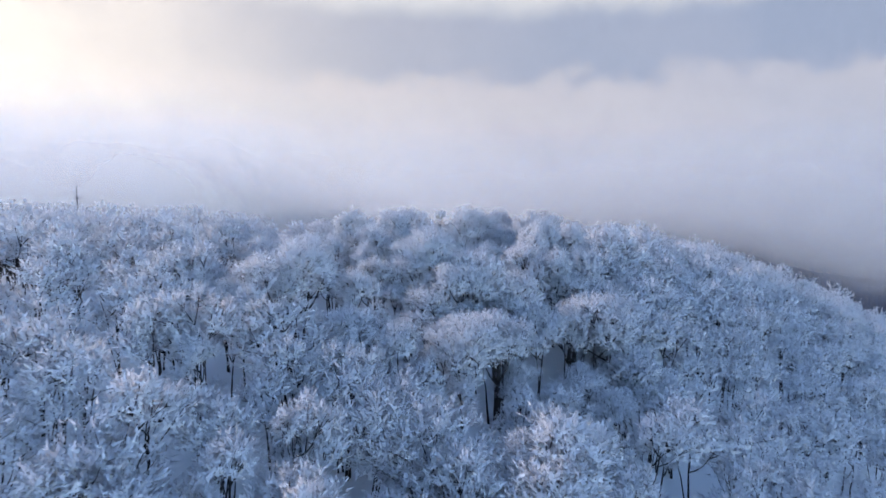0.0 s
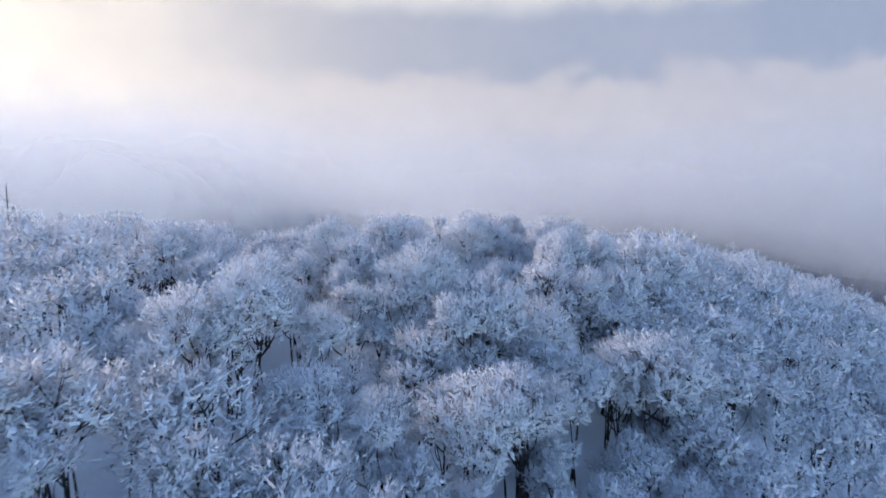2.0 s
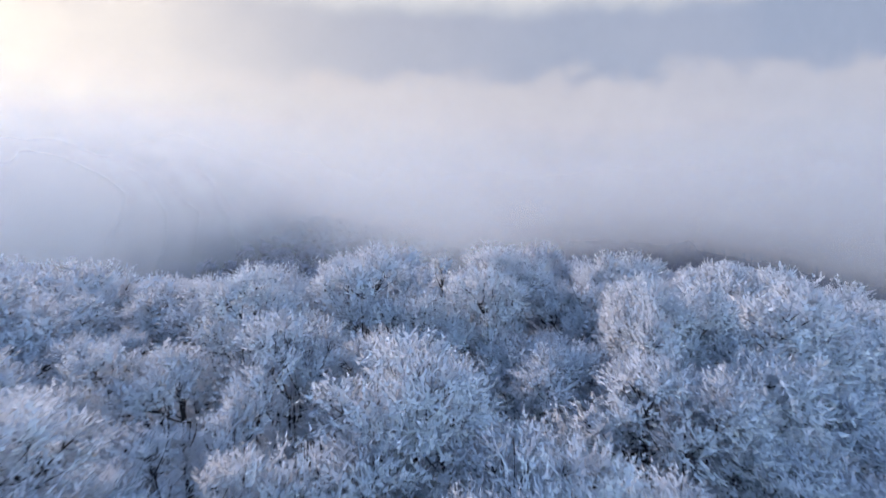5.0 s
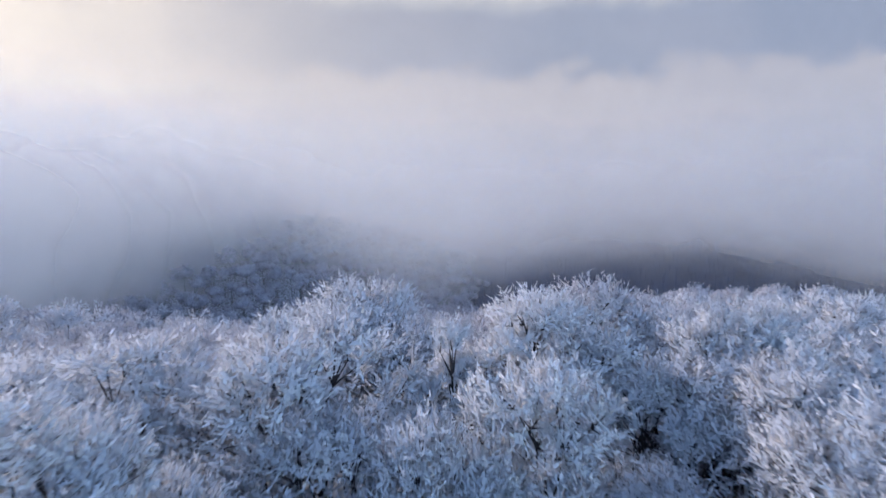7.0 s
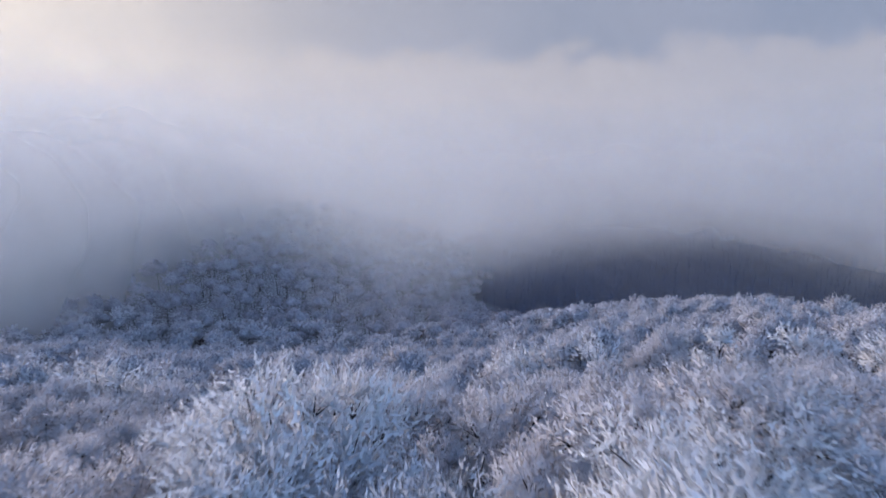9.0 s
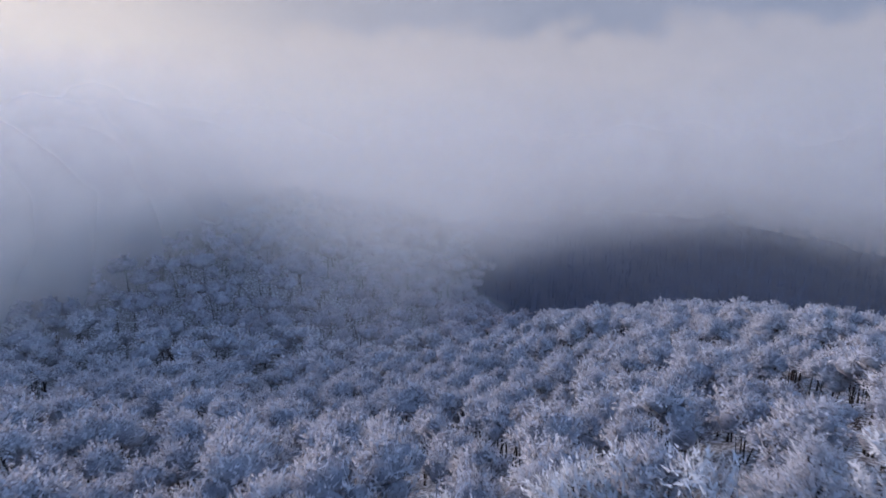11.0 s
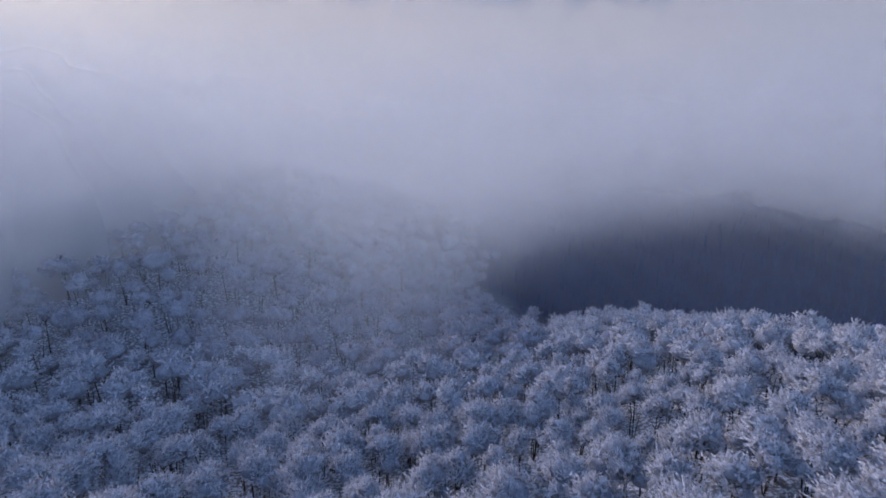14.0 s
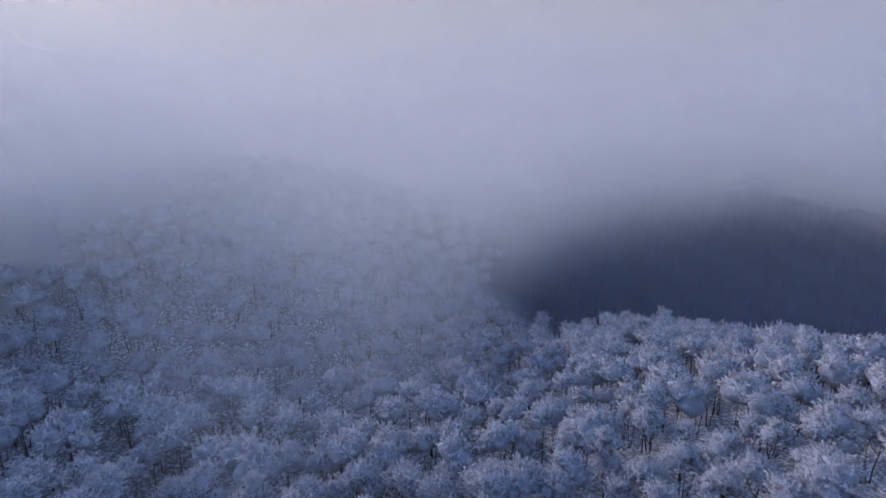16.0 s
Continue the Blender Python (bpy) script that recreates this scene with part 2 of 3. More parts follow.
OCTA_FACES = np.array([(0, 2, 4), (2, 1, 4), (1, 3, 4), (3, 0, 4), (2, 0, 5), (1, 2, 5), (3, 1, 5), (0, 3, 5)])


def blades(base, way, dome, length, width, rng):
    """Fine blades of rime, one triangle each, that face outwards from the crown."""
    n = len(base)
    way = way / (np.linalg.norm(way, axis=1, keepdims=True) + 1e-9)
    side = np.cross(way, dome + rng.normal(0, 0.35, (n, 3)))
    side /= np.linalg.norm(side, axis=1, keepdims=True) + 1e-9
    verts = np.stack([base - side * width[:, None], base + side * width[:, None], base + way * length[:, None]], 1)
    face = np.cross(verts[:, 1] - verts[:, 0], verts[:, 2] - verts[:, 0])
    back = (face * dome).sum(1) < 0
    verts[back, 0], verts[back, 1] = verts[back, 1].copy(), verts[back, 0].copy()
    return verts.reshape(-1, 3), np.arange(3 * n).reshape(-1, 3)


def ball(level):
    """A unit ball of triangles from a split octahedron."""
    verts, faces = [tuple(v) for v in OCTA], [tuple(f) for f in OCTA_FACES]
    for _ in range(level):
        known, split = {}, []

        def middle(a, b):
            key = (min(a, b), max(a, b))
            if key not in known:
                known[key] = len(verts)
                verts.append(tuple(Vector([p + q for p, q in zip(verts[a], verts[b])]).normalized()))
            return known[key]

        for a, b, c in faces:
            d, e, f = middle(a, b), middle(b, c), middle(c, a)
            split += [(a, d, f), (d, b, e), (f, e, c), (d, e, f)]
        faces = split
    return np.array(verts), np.array(faces)


BALL = ball(1)


def cores(centres, size, rng):
    """Lumpy hearts of dense twigs, one in each lobe of a crown."""
    ways, faces = BALL
    n, m = len(centres), len(ways)
    reach = rng.uniform(0.78, 1.12, (n, m))
    turn = rng.uniform(0, 2 * np.pi, n)
    c, s_ = np.cos(turn)[:, None], np.sin(turn)[:, None]
    spread = np.stack([ways[:, 0] * c - ways[:, 1] * s_, ways[:, 0] * s_ + ways[:, 1] * c, np.repeat(ways[None, :, 2], n, 0)], 2)
    verts = centres[:, None] + spread * (reach * size[:, None])[..., None] * (1, 1, 0.82)
    tris = faces[None] + m * np.arange(n)[:, None, None]
    return verts.reshape(-1, 3), tris.reshape(-1, 3), spread.reshape(-1, 3)


def sphere_ways(rng, n, lowest):
    z = rng.uniform(lowest, 1, n)
    a = rng.uniform(0, 2 * np.pi, n)
    r = np.sqrt(1 - z * z)
    return np.stack([r * np.cos(a), r * np.sin(a), z], 1)


def groups(points, n, rng):
    """Splits points into n neighbouring groups: a group number for each."""
    n = min(n, len(points))
    middle = points[rng.choice(len(points), n, replace=False)]
    for _ in range(5):
        own = np.argmin(((points[:, None] - middle[None]) ** 2).sum(2), 1)
        for k in range(n):
            if (own == k).any():
                middle[k] = points[own == k].mean(0)
    return own


def grow(seed, height=9.0, radius=2.8, stems=2, lobes=9, tips=900, needles=8, length=0.22, width=0.022, twig=0.020, feather=0.34, sides=6,
         limbs=8, forks=5, crown_low=0.26, peak=0.0, core=0.0, lobe=(0.27, 0.42), reach=(0.45, 0.78), cap=-0.4, skirt=-0.4, rise=0.55, inner=0.6, spread=0.12):
    """A frosted broadleaf tree: lists of stems and limbs, then its dark branches, its rime and its hearts of twigs, each as (verts, tris).
    Limbs fork towards lobes of a domed crown, and every twig ends in a feather of rime. Its foot is the origin."""
    rng = np.random.default_rng(seed)
    mid, half = height * (1 + crown_low) / 2, height * (1 - crown_low) / 2
    centres = sphere_ways(rng, lobes, cap)
    centres[0] = (0.1, 0, 0.99)
    far = rng.uniform(*reach, lobes)
    centres = centres * far[:, None] * (radius, radius, half) + (0, 0, mid - 0.1 * half)
    if peak:
        centres[:, :2] *= (1.0 - peak * np.clip((centres[:, 2:] - mid) / half, -0.4, 1))
    size = rng.uniform(*lobe, lobes) * radius * (1.0 - 0.5 * peak * np.clip((centres[:, 2] - mid) / half, 0, 1))
    # ends of the twigs, thickest over the outer and upper side of each lobe
    share = size ** 1.8 / (size ** 1.8).sum()
    pick = rng.choice(lobes, tips, p=share)
    out = sphere_ways(rng, tips, skirt)
    ends = centres[pick] + out * (size[pick] * (inner + (1.06 - inner) * rng.uniform(0, 1, tips) ** 0.5))[:, None] * (1, 1, 0.95)
    trunks, arms, lines = [], [], []
    for s in range(stems):
        lean = rng.normal(0, 0.06 * height, 2) * (0.4 if stems == 1 else 1)
        start = rng.normal(0, 0.22, 2) * (stems > 1)
        k = np.linspace(0, 1, 6)[:, None]
        top = height * (rng.uniform(0.5, 0.62) if s else 0.72)
        line = np.hstack([start + (lean + rng.normal(0, 0.07, (6, 2))) * k ** 1.3, -0.5 + (top + 0.5) * k])
        thick = (0.085 if s else 0.115) * height / 9 * (1 - 0.8 * k[:, 0])
        thick[0] *= 1.4
        trunks.append(tube(line, thick, sides))
        lines.append(line)
    branches, bases = [], np.empty((tips, 3))
    owner = groups(ends, limbs, rng)
    for a in range(owner.max() + 1):
        mine = np.flatnonzero(owner == a)
        if not len(mine):
            continue
        goal = ends[mine].mean(0)
        line = lines[rng.integers(stems)]
        root = line[np.argmin(np.abs(line[:, 2] - np.clip(goal[2] - rng.uniform(1.4, 3.0), 0.22 * height, 0.66 * height)))]
        split = root + 0.6 * (goal - root) + (0, 0, -0.15)
        bend = (root + split) / 2 + rng.normal(0, 0.14, 3) + 0.12 * (goal - root) * (1, 1, -0.6)
        k = np.linspace(0, 1, 5)[:, None]
        arms.append(tube((1 - k) ** 2 * root + 2 * k * (1 - k) * bend + k * k * split, 0.055 * height / 9 * np.linspace(1, 0.5, 5), 4 if sides > 3 else 3))
        second = groups(ends[mine], forks, rng)
        for b in range(second.max() + 1):
            some = mine[second == b]
            if not len(some):
                continue
            goal = ends[some].mean(0)
            knee = split + 0.66 * (goal - split) + rng.normal(0, 0.06, 3)
            branches.append((split, knee, 0.042 * height / 9))
            third = groups(ends[some], max(1, len(some) // 6), rng)
            for c in range(third.max() + 1):
                few = some[third == c]
                if not len(few):
                    continue
                tip = knee + 0.7 * (ends[few].mean(0) - knee) + rng.normal(0, 0.03, 3)
                branches.append((knee, tip, 0.028 * height / 9))
                bases[few] = tip
    foot, head = np.array([b[0] for b in branches]), np.array([b[1] for b in branches])
    thick = np.array([b[2] for b in branches]) + 0.12 * width
    wood = spikes(foot, head - foot, np.linalg.norm(head - foot, axis=1) * 1.15, thick, rng)
    # twigs white with rime, each with needles along its outer part
    lead = ends - bases
    long = np.linalg.norm(lead, axis=1, keepdims=True) + 1e-6
    lead = lead / long + 0.45 * out + (0, 0, rise)
    lead /= np.linalg.norm(lead, axis=1, keepdims=True)
    away = (ends - (0, 0, mid - 0.5 * half)) / (radius, radius, half)
    dome = out * 0.75 + 0.8 * away + (0, 0, 0.15)
    dome /= np.linalg.norm(dome, axis=1, keepdims=True)
    stalk = spikes(bases, ends - bases, long[:, 0] + 0.5 * feather, np.full(tips, twig), rng)
    n = tips * needles
    along = np.tile(np.linspace(-0.9, 0.55, needles), tips) + rng.uniform(-0.1, 0.1, n)
    base = np.repeat(ends, needles, 0) + np.repeat(lead, needles, 0) * (along * feather)[:, None] + rng.normal(0, spread * feather, (n, 3))
    way = np.repeat(lead, needles, 0) + rng.normal(0, 0.5, (n, 3))
    facing = np.repeat(dome + rng.normal(0, 0.20, (tips, 3)), needles, 0) + rng.normal(0, 0.12, (n, 3))
    facing /= np.linalg.norm(facing, axis=1, keepdims=True)
    rime = blades(base, way, facing, length * rng.uniform(0.6, 1.35, n), width * rng.uniform(0.7, 1.3, n), rng)
    frost = joined([stalk, rime])
    facing = np.concatenate([np.repeat(dome, 4, 0), np.repeat(facing, 3, 0)])
    heap = (np.empty((0, 3)), np.empty((0, 3), int), np.empty((0, 3)))
    if core:
        heap = cores(centres, core * size, rng)
        swell = heap[2] * 0.8 + 0.7 * (heap[0] - (0, 0, mid - 0.5 * half)) / (radius, radius, half)
        heap = (heap[0], heap[1], swell / np.linalg.norm(swell, axis=1, keepdims=True))
    return trunks, arms, wood, (*frost, facing), heap


# ---- ground ----
HILL_X, HILL_Y = (-90, -45, 0, 45, 90, 135), (0, 40, 80, 120, 160, 200, 245, 295)
HILL_Z = (
    (3.4, 17.6, 7.5, 8.3, 3.9, 0.1),
    (10.8, 17.6, 15.3, 3.8, 2.2, 0.2),
    (14.7, 14.8, 15.4, 18, 3.2, 0.5),
    (10.9, 10.1, 4.1, 13.8, 6.8, -0.6),
    (3.6, 1.9, 3.5, 9.6, 6, -4.8),
    (14.6, 11.2, 3.5, 1.5, 0.4, -3.8),
    (14.7, 12.2, 9.7, -2.5, -7.6, -3.4),
    (14.5, 21.2, 11.1, 8.5, 0.8, 9),
)


def ground_z(x, y):
    """Height of the snow: broad swells on a low plain."""
    x, y = np.asarray(x, float), np.asarray(y, float)
    z = np.full(np.broadcast(x, y).shape, -30.0)
    for cy, row in zip(HILL_Y, HILL_Z):
        for cx, h in zip(HILL_X, row):
            z = z + h * np.exp(-((x - cx) ** 2 / (2 * 30.0 ** 2) + (y - cy) ** 2 / (2 * 27.0 ** 2)))
    z = z - 1.7 * np.exp(-((x + 20) ** 2 + (y - 76) ** 2) / (2 * 13.0 ** 2))   # hollow behind the crest
    z = z + 2.2 * np.exp(-((x + 38) ** 2 / (2 * 15.0 ** 2) + (y - 187) ** 2 / (2 * 14.0 ** 2)))
    z = z - 7.0 * np.exp(-((x - 20) ** 2 / (2 * 14.0 ** 2) + (y - 210) ** 2 / (2 * 18.0 ** 2)))   # where the valley drops behind the spur
    climb = np.clip((y + 0.25 * np.minimum(x, 150) - 305) / 150, 0, 1) * np.clip((x - 20) / 60, 0, 1)
    z = z + 34 * climb * climb * (3 - 2 * climb)   # the far slope climbs on into the cloud
    return z + 0.25 * np.sin(0.31 * x + 0.17 * y) + 0.2 * np.sin(0.23 * y - 0.41 * x + 1.0)


def stretch(low, high, far, step):
    """Grid lines, even between low and high and ever wider out to far."""
    lines = list(np.arange(low, high + step, step))
    gap = step
    while lines[0] > -far:
        gap *= 1.3
        lines.insert(0, lines[0] - gap)
    gap = step
    while lines[-1] < far:
        gap *= 1.3
        lines.append(lines[-1] + gap)
    return np.array(lines)


gx, gy = stretch(-120, 160, 3500, 2.5), stretch(-20, 320, 3500, 2.5)
mx, my = np.meshgrid(gx, gy)
grid = np.arange(mx.size).reshape(mx.shape)
a, b, c, d = grid[:-1, :-1].ravel(), grid[:-1, 1:].ravel(), grid[1:, 1:].ravel(), grid[1:, :-1].ravel()
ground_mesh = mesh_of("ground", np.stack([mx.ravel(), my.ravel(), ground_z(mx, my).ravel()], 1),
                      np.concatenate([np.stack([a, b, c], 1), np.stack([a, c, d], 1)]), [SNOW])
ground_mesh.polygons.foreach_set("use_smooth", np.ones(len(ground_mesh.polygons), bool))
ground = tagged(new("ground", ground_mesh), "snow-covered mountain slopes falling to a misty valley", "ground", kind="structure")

# ---- sky and mist ----
def arc_wall(name, radius, centre, low, high, spread, material, steps=48):
    angles = np.radians(np.linspace(-spread, spread, steps + 1))
    x, y = centre[0] + radius * np.sin(angles), centre[1] + radius * np.cos(angles)
    verts = np.concatenate([np.stack([x, y, np.full_like(x, low)], 1), np.stack([x, y, np.full_like(x, high)], 1)])
    i = np.arange(steps)
    tris = np.concatenate([np.stack([i, i + 1, i + steps + 2], 1), np.stack([i, i + steps + 2, i + steps + 1], 1)])
    me = mesh_of(name, verts, tris, [material])
    me.polygons.foreach_set("use_smooth", np.ones(len(me.polygons), bool))
    return new(name, me)


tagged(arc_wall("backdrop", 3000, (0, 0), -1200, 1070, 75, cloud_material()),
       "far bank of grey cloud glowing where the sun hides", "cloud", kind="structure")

scene.cycles.transparent_max_bounces = 24
# y of the veil, heights where it begins and is thickest, how thick, where, how far and how broadly its plume sinks, and its even haze
MIST_ROWS = ((126, 28, 62, 0.08, -4, 32, 9, 0.0), (138, 26, 60, 0.12, -2, 37, 12, 0.0), (150, 24, 58, 0.15, 2, 40, 15, 0.0), (163, 20, 54, 0.16, 7, 39, 18, 0.0),
             (177, 14, 50, 0.17, 13, 31, 20, 0.0), (192, -1, 32, 0.18, 20, 18, 23, 0.0), (206, -9, 24, 0.20, 24, 15, 25, 0.0), (220, -15, 12, 0.21, 27, 13, 26, 0.0),
             (234, -17, 10, 0.22, 29, 12, 26, 0.004), (248, -20, 8, 0.23, 30, 12, 26, 0.008), (262, -22, 6, 0.24, 30, 12, 26, 0.012), (278, -25, 4, 0.25, 28, 10, 26, 0.016),
             (300, -30, 2, 0.27, 10, 0, 20, 0.03), (345, -34, -2, 0.36, 0, 0, 20, 0.08), (410, -36, -8, 0.42, 0, 0, 20, 0.14))
for k, (y, low, high, strength, plume, sag, broad, haze) in enumerate(MIST_ROWS):
    veil = arc_wall("mist", 420, (10, y - 420), -45, 190, 48, mist_material("mist", low, high, strength, plume, sag, broad, haze, k), 32)
    tagged(veil, "thin veil of pale drifting mist over the valley", "mist", "valley mist", "stuff")


# ---- trees ----
def part(name, shape, materials, parent, label="", which=None, normals=None):
    ob = new(name, mesh_of(name, shape[0], shape[1], materials, which, normals))
    ob.parent = parent
    return tagged(ob, label)


def frosted_tree(label, frost, seed, **form):
    trunks, arms, wood, rime, _ = grow(seed, **form)
    tree = new("frosted_tree")
    tree["tall"] = form["height"]
    for shape in trunks:
        part("trunk", shape, [BARK], tree, "dark trunk dusted with rime")
    for shape in arms:
        part("limb", shape, [BARK], tree)
    part("crown", joined([wood, rime]), [TWIG, frost], tree, "forked twigs dense with rime",
         np.repeat([0, 1], [len(wood[1]), len(rime[1])]), np.concatenate([np.zeros((len(wood[0]), 3)), rime[2]]))
    return tagged(tree, label, "tree", "frosted trees on the ridge")


def scattered(rng, x0, x1, y0, y1, gap, keep, taken=(), room=2.4):
    """Uneven spots, about gap apart, clear of those already taken."""
    spots, row = [], 0
    taken = np.array([(p[0], p[1]) for p in taken] or [(9999, 9999)], float)
    y = y0
    while y < y1:
        for x in np.arange(x0 + (row % 2) * gap / 2, x1, gap):
            px, py = x + rng.uniform(-0.42, 0.42) * gap, y + rng.uniform(-0.42, 0.42) * gap
            if keep(px, py) and np.hypot(taken[:, 0] - px, taken[:, 1] - py).min() > room:
                spots.append((px, py))
        y, row = y + gap * 0.87, row + 1
    return spots


rng = np.random.default_rng(7)
KINDS = [
    ("round-crowned beech thick with white rime on the snowy ridge", dict(height=9.0, radius=2.7, stems=2, lobes=12)),
    ("broad beech with a heavy white frosted crown", dict(height=8.6, radius=3.1, stems=3, lobes=14)),
    ("slender tree with an upright frosted crown", dict(height=9.4, radius=2.1, stems=1, lobes=10, peak=0.35)),
    ("low bushy beech white with hoar frost", dict(height=7.6, radius=2.7, stems=4, lobes=12, crown_low=0.18)),
    ("open-crowned tree with dark limbs under white rime", dict(height=9.2, radius=2.9, stems=2, lobes=12, crown_low=0.36, inner=0.3)),
    ("rounded frosted tree on two dark stems", dict(height=8.4, radius=2.4, stems=2, lobes=10)),
    ("narrow pointed tree feathered with rime on the crest", dict(height=9.6, radius=1.7, stems=1, lobes=12, peak=0.8, crown_low=0.25, rise=0.9)),
]
COARSE = dict(tips=520, needles=8, length=0.28, width=0.042, twig=0.030, feather=0.44)
FINE = dict(tips=820, needles=10, length=0.20, width=0.027, twig=0.022, feather=0.42)   # for those that the path passes closest
models = [frosted_tree(label, FROST, 11 + i, **form, **COARSE) for i, (label, form) in enumerate(KINDS)]
models += [frosted_tree(label, FROST, 11 + i, **form, **FINE) for i, (label, form) in enumerate(KINDS)]
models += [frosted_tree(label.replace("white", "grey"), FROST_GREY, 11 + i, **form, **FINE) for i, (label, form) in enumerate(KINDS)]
used = set()


def plant(i, x, y, tall):
    """A tree of kind i, so tall, with its foot on the snow."""
    if y > 71 + 0.12 * x + rng.uniform(-3, 3):
        i += 2 * len(KINDS)   # thinner rime behind the crest, greyed for the shadow there too
    elif 34 < y and abs(x) < 15:
        i += len(KINDS)
    s = tall / models[i]["tall"]
    m = pose(x, y, float(ground_z(x, y)), rng.uniform(-3, 3), rng.uniform(-3, 3), rng.uniform(0, 360))
    m = m @ Matrix.Diagonal((s * rng.uniform(0.92, 1.14), s * rng.uniform(0.92, 1.14), s, 1))
    if i in used:
        return copy_thing(models[i], m)
    models[i].matrix_basis = m
    used.add(i)
    return models[i]


# trees that stand out: x, y and the height of the top
SLOPE_TREES = (
    (-6, 24.9, 12.9), (-3.2, 27.4, 12.5), (2.3, 27.9, 8.9), (-12.5, 28, 14.8), (-2.1, 34.1, 14), (1.8, 32.9, 12.6),
    (-11.3, 36.5, 17.8), (-12.9, 23.5, 15), (13.5, 37.4, 8.3), (5.6, 32.5, 10.5), (21.6, 40.8, 6.8), (18.1, 47.8, 13),
    (1.3, 43.8, 16.6), (2.8, 46, 16.1), (-4.9, 45.4, 16.8), (-5.7, 40.4, 16.8), (12, 46.9, 11.8), (-10.3, 43.4, 19.2),
    (8.5, 51.5, 15.9), (-14.8, 44.8, 19), (20.1, 51.4, 13.1), (-19.4, 50.7, 20),
)
CREST_TREES = (
    (5, 54.3, 17.1), (29, 78, 13.9), (-2.8, 54.2, 17.6), (-11.9, 73, 16.7), (-1.6, 65.9, 16.9), (12.5, 85.2, 14.1),
    (8.1, 64.9, 17.7), (3.1, 61.2, 18.7), (5.9, 65.5, 18.3), (0.5, 62.7, 20), (-5.1, 64.2, 18.9), (20.7, 81.5, 17),
    (-8.2, 56, 20.4), (-12, 55, 18.5), (24.7, 76.2, 17.1), (3.6, 65.6, 18.9), (-5.9, 90, 13.5), (-9.8, 89.5, 12.9),
    (13.4, 88.8, 14.9), (3.3, 75.3, 15.4),
)
VALLEY_TREES = (
    (-2.3, 120, 2.8), (15.4, 110.5, 7.6), (38.5, 129.6, 6.1), (-6.6, 100.7, 9.1), (17.2, 104.2, 9), (10.4, 96, 10.7),
    (-8.5, 137.7, -3.4), (30.7, 162, -5.6), (39.6, 147, 0.2), (-29.7, 142.3, -5), (-11.4, 144.4, -6.3), (2.6, 153.4, -6.5),
    (12.5, 162, -7), (21, 131.9, -0.5), (15.6, 140.6, -4), (26.5, 132.6, 3.8), (32.9, 141.1, 2.2), (17.9, 140.8, -2),
    (-24.2, 147.3, -8), (-17.5, 110, 3.2), (-19.2, 117.5, 2.5), (-57, 154, -8.5),
)
POINTED = ((0.5, 62.7), (-5.1, 64.2), (20.7, 81.5), (-5.9, 90.0))
for x, y, top in SLOPE_TREES + CREST_TREES:
    tall = min(max(top - 0.3 - float(ground_z(x, y)), 6.0), 11.6)
    plant(6 if (x, y) in POINTED else int(rng.integers(6)), x, y, tall)
PLACED = SLOPE_TREES + CREST_TREES + VALLEY_TREES


def near(x, y):
    return abs(x) < 12 + 0.22 * (y - 19) and 19 < y < 88


def ridge_height(x, y):
    """Tallest along the crest."""
    crest = math.exp(-((x - 11) / 17) ** 2 - ((y - 64) / 17) ** 2)
    hollow = math.exp(-((x + 11) / 8) ** 2 - ((y - 60) / 11) ** 2)
    return rng.uniform(6.6, 8.5) + 4.0 * crest - 1.5 * hollow


for x, y in scattered(rng, -50, 50, 19, 88, 3.08, near, PLACED, 2.1):
    plant(int(rng.integers(6)), x, y, ridge_height(x, y))


for i, model in enumerate(models):  # kinds that found no place
    if i not in used:
        for ob in (*model.children_recursive, model):
            bpy.data.objects.remove(ob)


# ---- woods beyond the ridge ----
def woods(name, label, spots, forms, frost, twig, mass, rng, scale=(0.8, 1.1), bark=None):
    """One mesh of many small trees; a spot may name the height of its top."""
    shapes = []
    for k, form in enumerate(forms):
        trunks, arms, stalks, rime, heap = grow(101 + k, **form)
        wood = joined(trunks + arms)
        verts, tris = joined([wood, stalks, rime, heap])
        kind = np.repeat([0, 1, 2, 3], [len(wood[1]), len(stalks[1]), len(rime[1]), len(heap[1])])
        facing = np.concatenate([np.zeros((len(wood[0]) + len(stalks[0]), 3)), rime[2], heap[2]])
        shapes.append((verts, tris, kind, form["height"], facing))
    all_v, all_t, all_k, all_n, n = [], [], [], [], 0
    for x, y, *top in spots:
        verts, tris, kind, tall, facing = shapes[int(rng.integers(len(shapes)))]
        z = float(ground_z(x, y))
        a, s = rng.uniform(0, 2 * np.pi), rng.uniform(*scale)
        if top:
            s = min(max(top[0] - z, 5.0), 11.0) / tall
        turn = np.array([[math.cos(a), -math.sin(a), 0], [math.sin(a), math.cos(a), 0], [0, 0, 1]])
        all_v.append(verts @ turn.T * s + (x, y, z))
        all_n.append(facing @ turn.T)
        all_t.append(tris + n)
        all_k.append(kind)
        n += len(verts)
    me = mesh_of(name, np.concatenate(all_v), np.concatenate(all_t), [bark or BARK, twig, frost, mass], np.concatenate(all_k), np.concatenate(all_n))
    return tagged(new(name, me), label, "woods", kind="stuff")


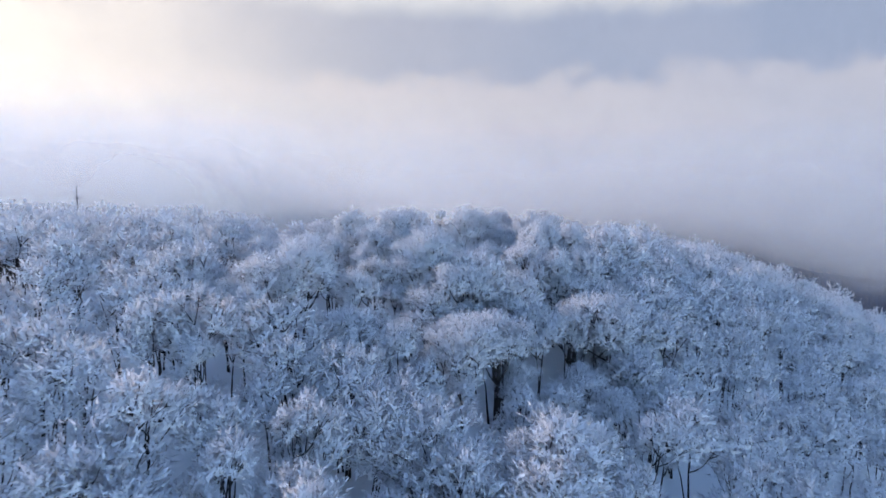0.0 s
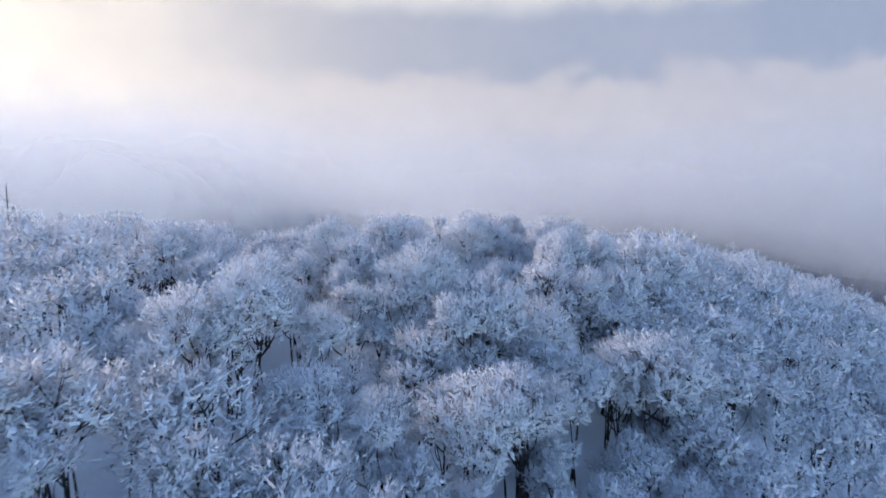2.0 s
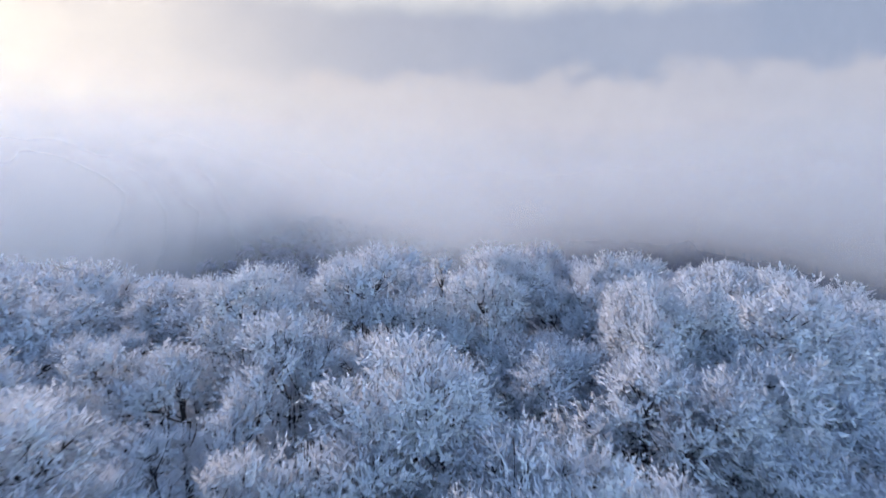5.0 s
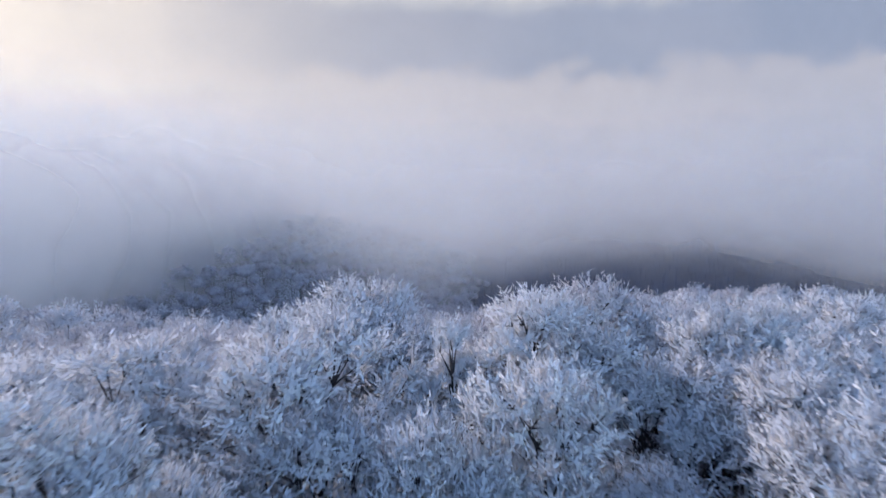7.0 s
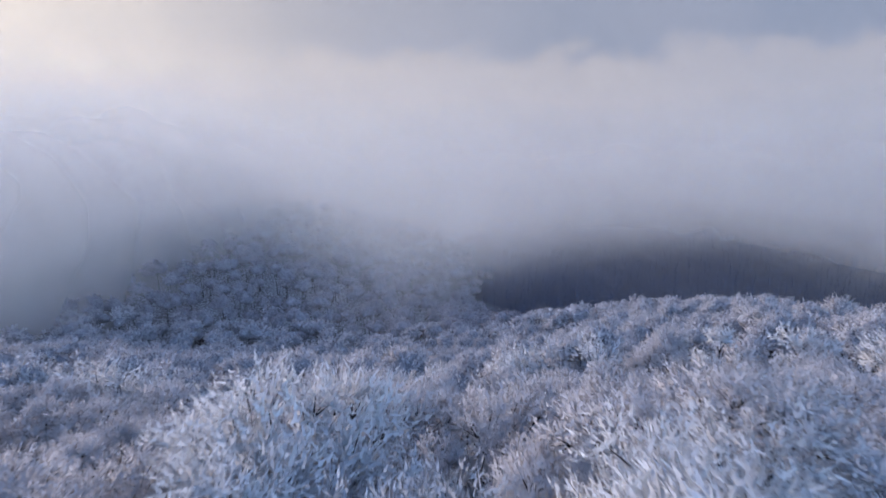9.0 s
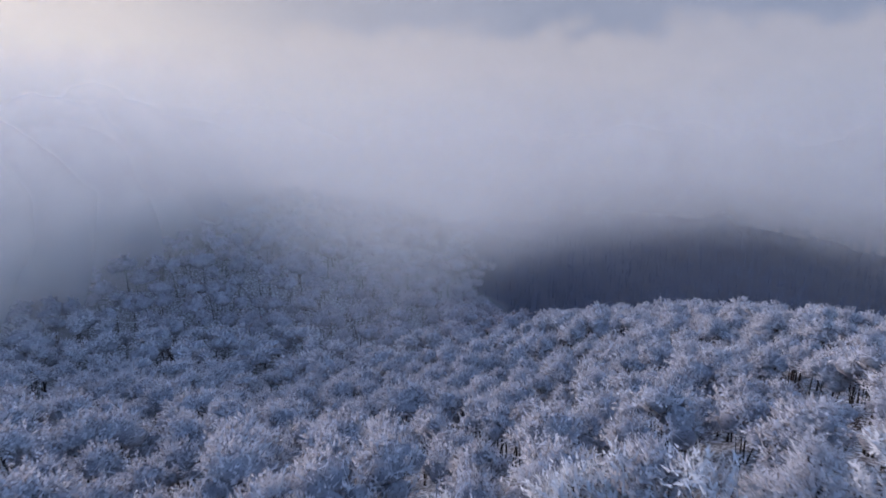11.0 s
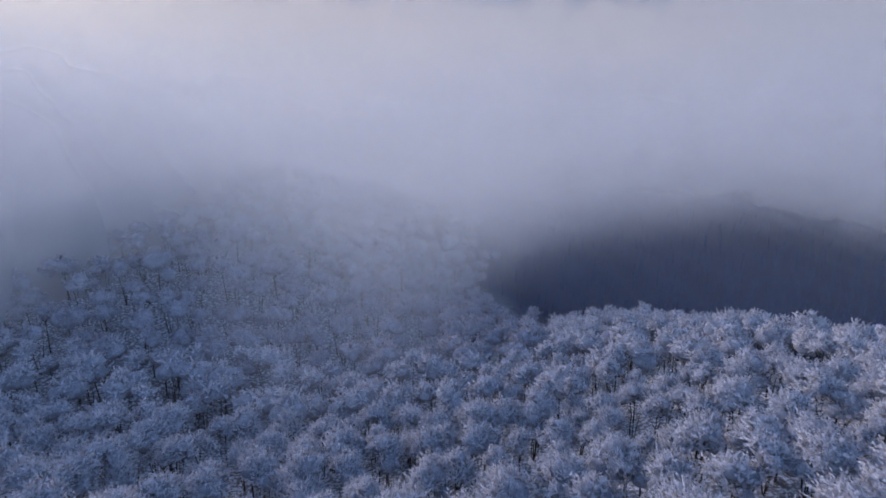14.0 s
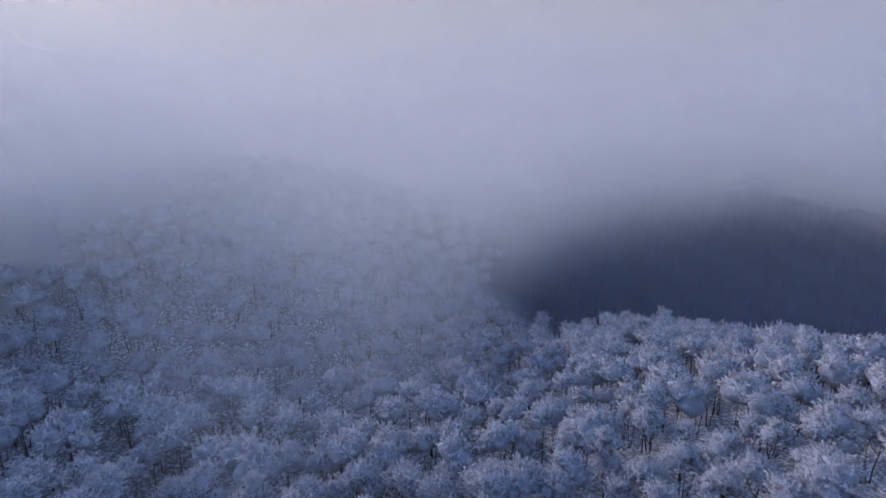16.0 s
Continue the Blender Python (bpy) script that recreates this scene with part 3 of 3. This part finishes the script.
LOW = dict(lobes=9, tips=230, needles=6, length=0.24, width=0.055, twig=0.03, feather=0.36, sides=3, limbs=4, forks=3, crown_low=0.36,
           lobe=(0.36, 0.5), reach=(0.34, 0.62), cap=-0.1, skirt=-0.2, inner=0.78, core=0.74, rise=0.35)
MIDDLE = [dict(LOW, height=8.2, radius=2.5, stems=3), dict(LOW, height=7.6, radius=2.9, stems=2, lobes=11),
          dict(LOW, height=8.6, radius=2.2, stems=2, lobes=8), dict(LOW, height=7.0, radius=2.4, stems=3, crown_low=0.3),
          dict(LOW, height=8.0, radius=2.7, stems=3, lobes=10), dict(LOW, height=8.4, radius=2.0, stems=1, lobes=7)]
RIDGE = [dict(f, tips=200, needles=7, length=0.32, width=0.052, cap=-0.35, skirt=-0.4, inner=0.6, core=0, crown_low=0.24, feather=0.44,
              lobe=(0.30, 0.44), reach=(0.45, 0.75), rise=0.55, radius=f["radius"] * 1.08) for f in MIDDLE]
# rime only on the upper side; darker hearts below stand for the crown's shade
FAR = [dict(f, tips=60, needles=6, length=0.34, width=0.11, twig=0.05, feather=0.40, core=0.84, limbs=3, forks=2, crown_low=0.45,
            skirt=0.1, lobes=5, lobe=(0.46, 0.62), reach=(0.30, 0.52), radius=f["radius"] * 1.12) for f in MIDDLE]
BARE = [dict(f, tips=20, needles=2, length=0.5, width=0.05, twig=0.04, limbs=3, forks=2, crown_low=0.3, core=0, skirt=-0.4) for f in MIDDLE]
flank = scattered(rng, -75, 75, 15, 92, 3.3, lambda x, y: not near(x, y) and abs(x) < 20 + 0.62 * y, PLACED)
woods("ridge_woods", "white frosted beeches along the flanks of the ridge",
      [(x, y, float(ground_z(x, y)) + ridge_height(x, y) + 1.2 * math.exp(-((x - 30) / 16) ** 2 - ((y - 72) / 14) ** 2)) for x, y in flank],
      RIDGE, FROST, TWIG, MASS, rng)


def spur(x, y):
    """The shoulder that runs on to the right of the valley."""
    return 18 < x < 84 and y < min(200 + 0.7 * (x - 18), 218 - 0.55 * max(0, x - 40))


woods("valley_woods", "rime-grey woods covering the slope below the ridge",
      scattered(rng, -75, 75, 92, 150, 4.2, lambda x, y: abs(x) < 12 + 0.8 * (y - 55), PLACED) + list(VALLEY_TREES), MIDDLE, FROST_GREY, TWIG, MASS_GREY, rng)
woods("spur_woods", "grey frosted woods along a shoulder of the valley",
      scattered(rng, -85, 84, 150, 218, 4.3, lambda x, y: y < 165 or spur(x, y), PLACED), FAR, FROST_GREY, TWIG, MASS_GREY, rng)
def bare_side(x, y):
    """The far slope that holds little frost, its woods coloured blue as in shade."""
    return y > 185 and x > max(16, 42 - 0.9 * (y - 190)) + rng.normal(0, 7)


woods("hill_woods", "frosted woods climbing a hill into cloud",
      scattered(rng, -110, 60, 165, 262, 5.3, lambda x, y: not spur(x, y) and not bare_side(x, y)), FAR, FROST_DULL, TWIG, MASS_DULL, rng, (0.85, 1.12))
# the far slope lies in shade; its blue is put into these twig colours
SHADED_TWIG = bark_material("shaded_twigs", (0.016, 0.032, 0.080), (0.17, 0.25, 0.42), 0.32)
BLUE_SHADE_TWIG = bark_material("blue_shade_rimed_twigs", (0.05, 0.08, 0.15), (0.20, 0.28, 0.42), 0.4)
woods("dark_woods", "bare woods on a far slope with little frost, blue shade in their colour",
      scattered(rng, 4, 230, 186, 345, 4.8, lambda x, y: bare_side(x, y) and not spur(x, y)), BARE, BLUE_SHADE_TWIG, SHADED_TWIG, SHADED_TWIG, rng, bark=BLUE_SHADE_TWIG)


# ---- single things among the trees ----
RUST = bark_material("rust_brown_twigs", (0.085, 0.05, 0.045), (0.45, 0.44, 0.48), 0.22)


def bare_shrub(seed, x, y, tall, wide):
    """A bush that kept its brown twigs free of rime."""
    rng = np.random.default_rng(seed)
    shrub = new("bare_shrub")
    for k in range(5):
        lean = rng.normal(0, 0.32 * wide, 2)
        line = [(0.1 * lean[0], 0.1 * lean[1], -0.3), (0.4 * lean[0], 0.4 * lean[1], 0.4 * tall), (lean[0], lean[1], 0.85 * tall)]
        part("stem", tube(line, (0.05, 0.035, 0.012), 5), [BARK], shrub)
    n = 900
    way = sphere_ways(rng, n, -0.3)
    heart = way * rng.uniform(0.25, 0.8, n)[:, None] * (wide / 2, wide / 2, tall / 2) + (0, 0, 0.52 * tall)
    part("crown", spikes(heart, way + rng.normal(0, 0.5, (n, 3)) + (0, 0, 0.4), rng.uniform(0.25, 0.6, n), np.full(n, 0.014), rng), [RUST], shrub,
         "dense rust-brown twigs")
    shrub.matrix_basis = pose(x, y, float(ground_z(x, y)))
    return tagged(shrub, "rust-brown bush without rime among frosted trees", "bush", "bare bushes")


for k, (x, y, tall, wide) in enumerate(((-45.8, 163.4, 3.2, 4.5), (-16.0, 101.0, 3.6, 4.0), (27.0, 104.0, 4.5, 4.6), (-27.0, 107.0, 3.6, 4.0), (33.0, 118.0, 4.0, 4.4))):
    bare_shrub(300 + k, x, y, tall, wide)


def snag(seed, x, y, tall, thick):
    """A bare, dark, broken-topped trunk with stubs of limbs."""
    rng = np.random.default_rng(seed)
    dead = new("dead_tree")
    k = np.linspace(0, 1, 7)[:, None]
    line = np.hstack([rng.normal(0, 0.05, (7, 2)) + rng.normal(0, 0.35, 2) * k, -0.4 + (tall + 0.4) * k])
    part("trunk", tube(line, thick * (1 - 0.7 * k[:, 0]), 8), [BARK], dead, "bare dark trunk")
    for _ in range(9):
        i = int(rng.integers(3, 6))
        out = rng.normal(0, 1, 2)
        out = out / np.linalg.norm(out) * rng.uniform(0.5, 1.4)
        tip = line[i] + (out[0], out[1], rng.uniform(0.3, 1.2))
        part("limb", tube([line[i], (line[i] + tip) / 2 + (0, 0, -0.08), tip], (0.3 * thick, 0.2 * thick, 0.06 * thick), 5), [BARK], dead)
    dead.matrix_basis = pose(x, y, float(ground_z(x, y)))
    return tagged(dead, "bare dead tree with a dark trunk and short limbs", "dead tree", "dead trees")


for k, (x, y, tall, thick) in enumerate(((4.4, 36.6, 4.6, 0.30), (-56.0, 70.0, 23.6 - float(ground_z(-56, 70)), 0.24), (-46.0, 71.0, 22.0 - float(ground_z(-46, 71)), 0.13), (-10.8, 41.2, 5.5, 0.2))):
    snag(400 + k, x, y, tall, thick)
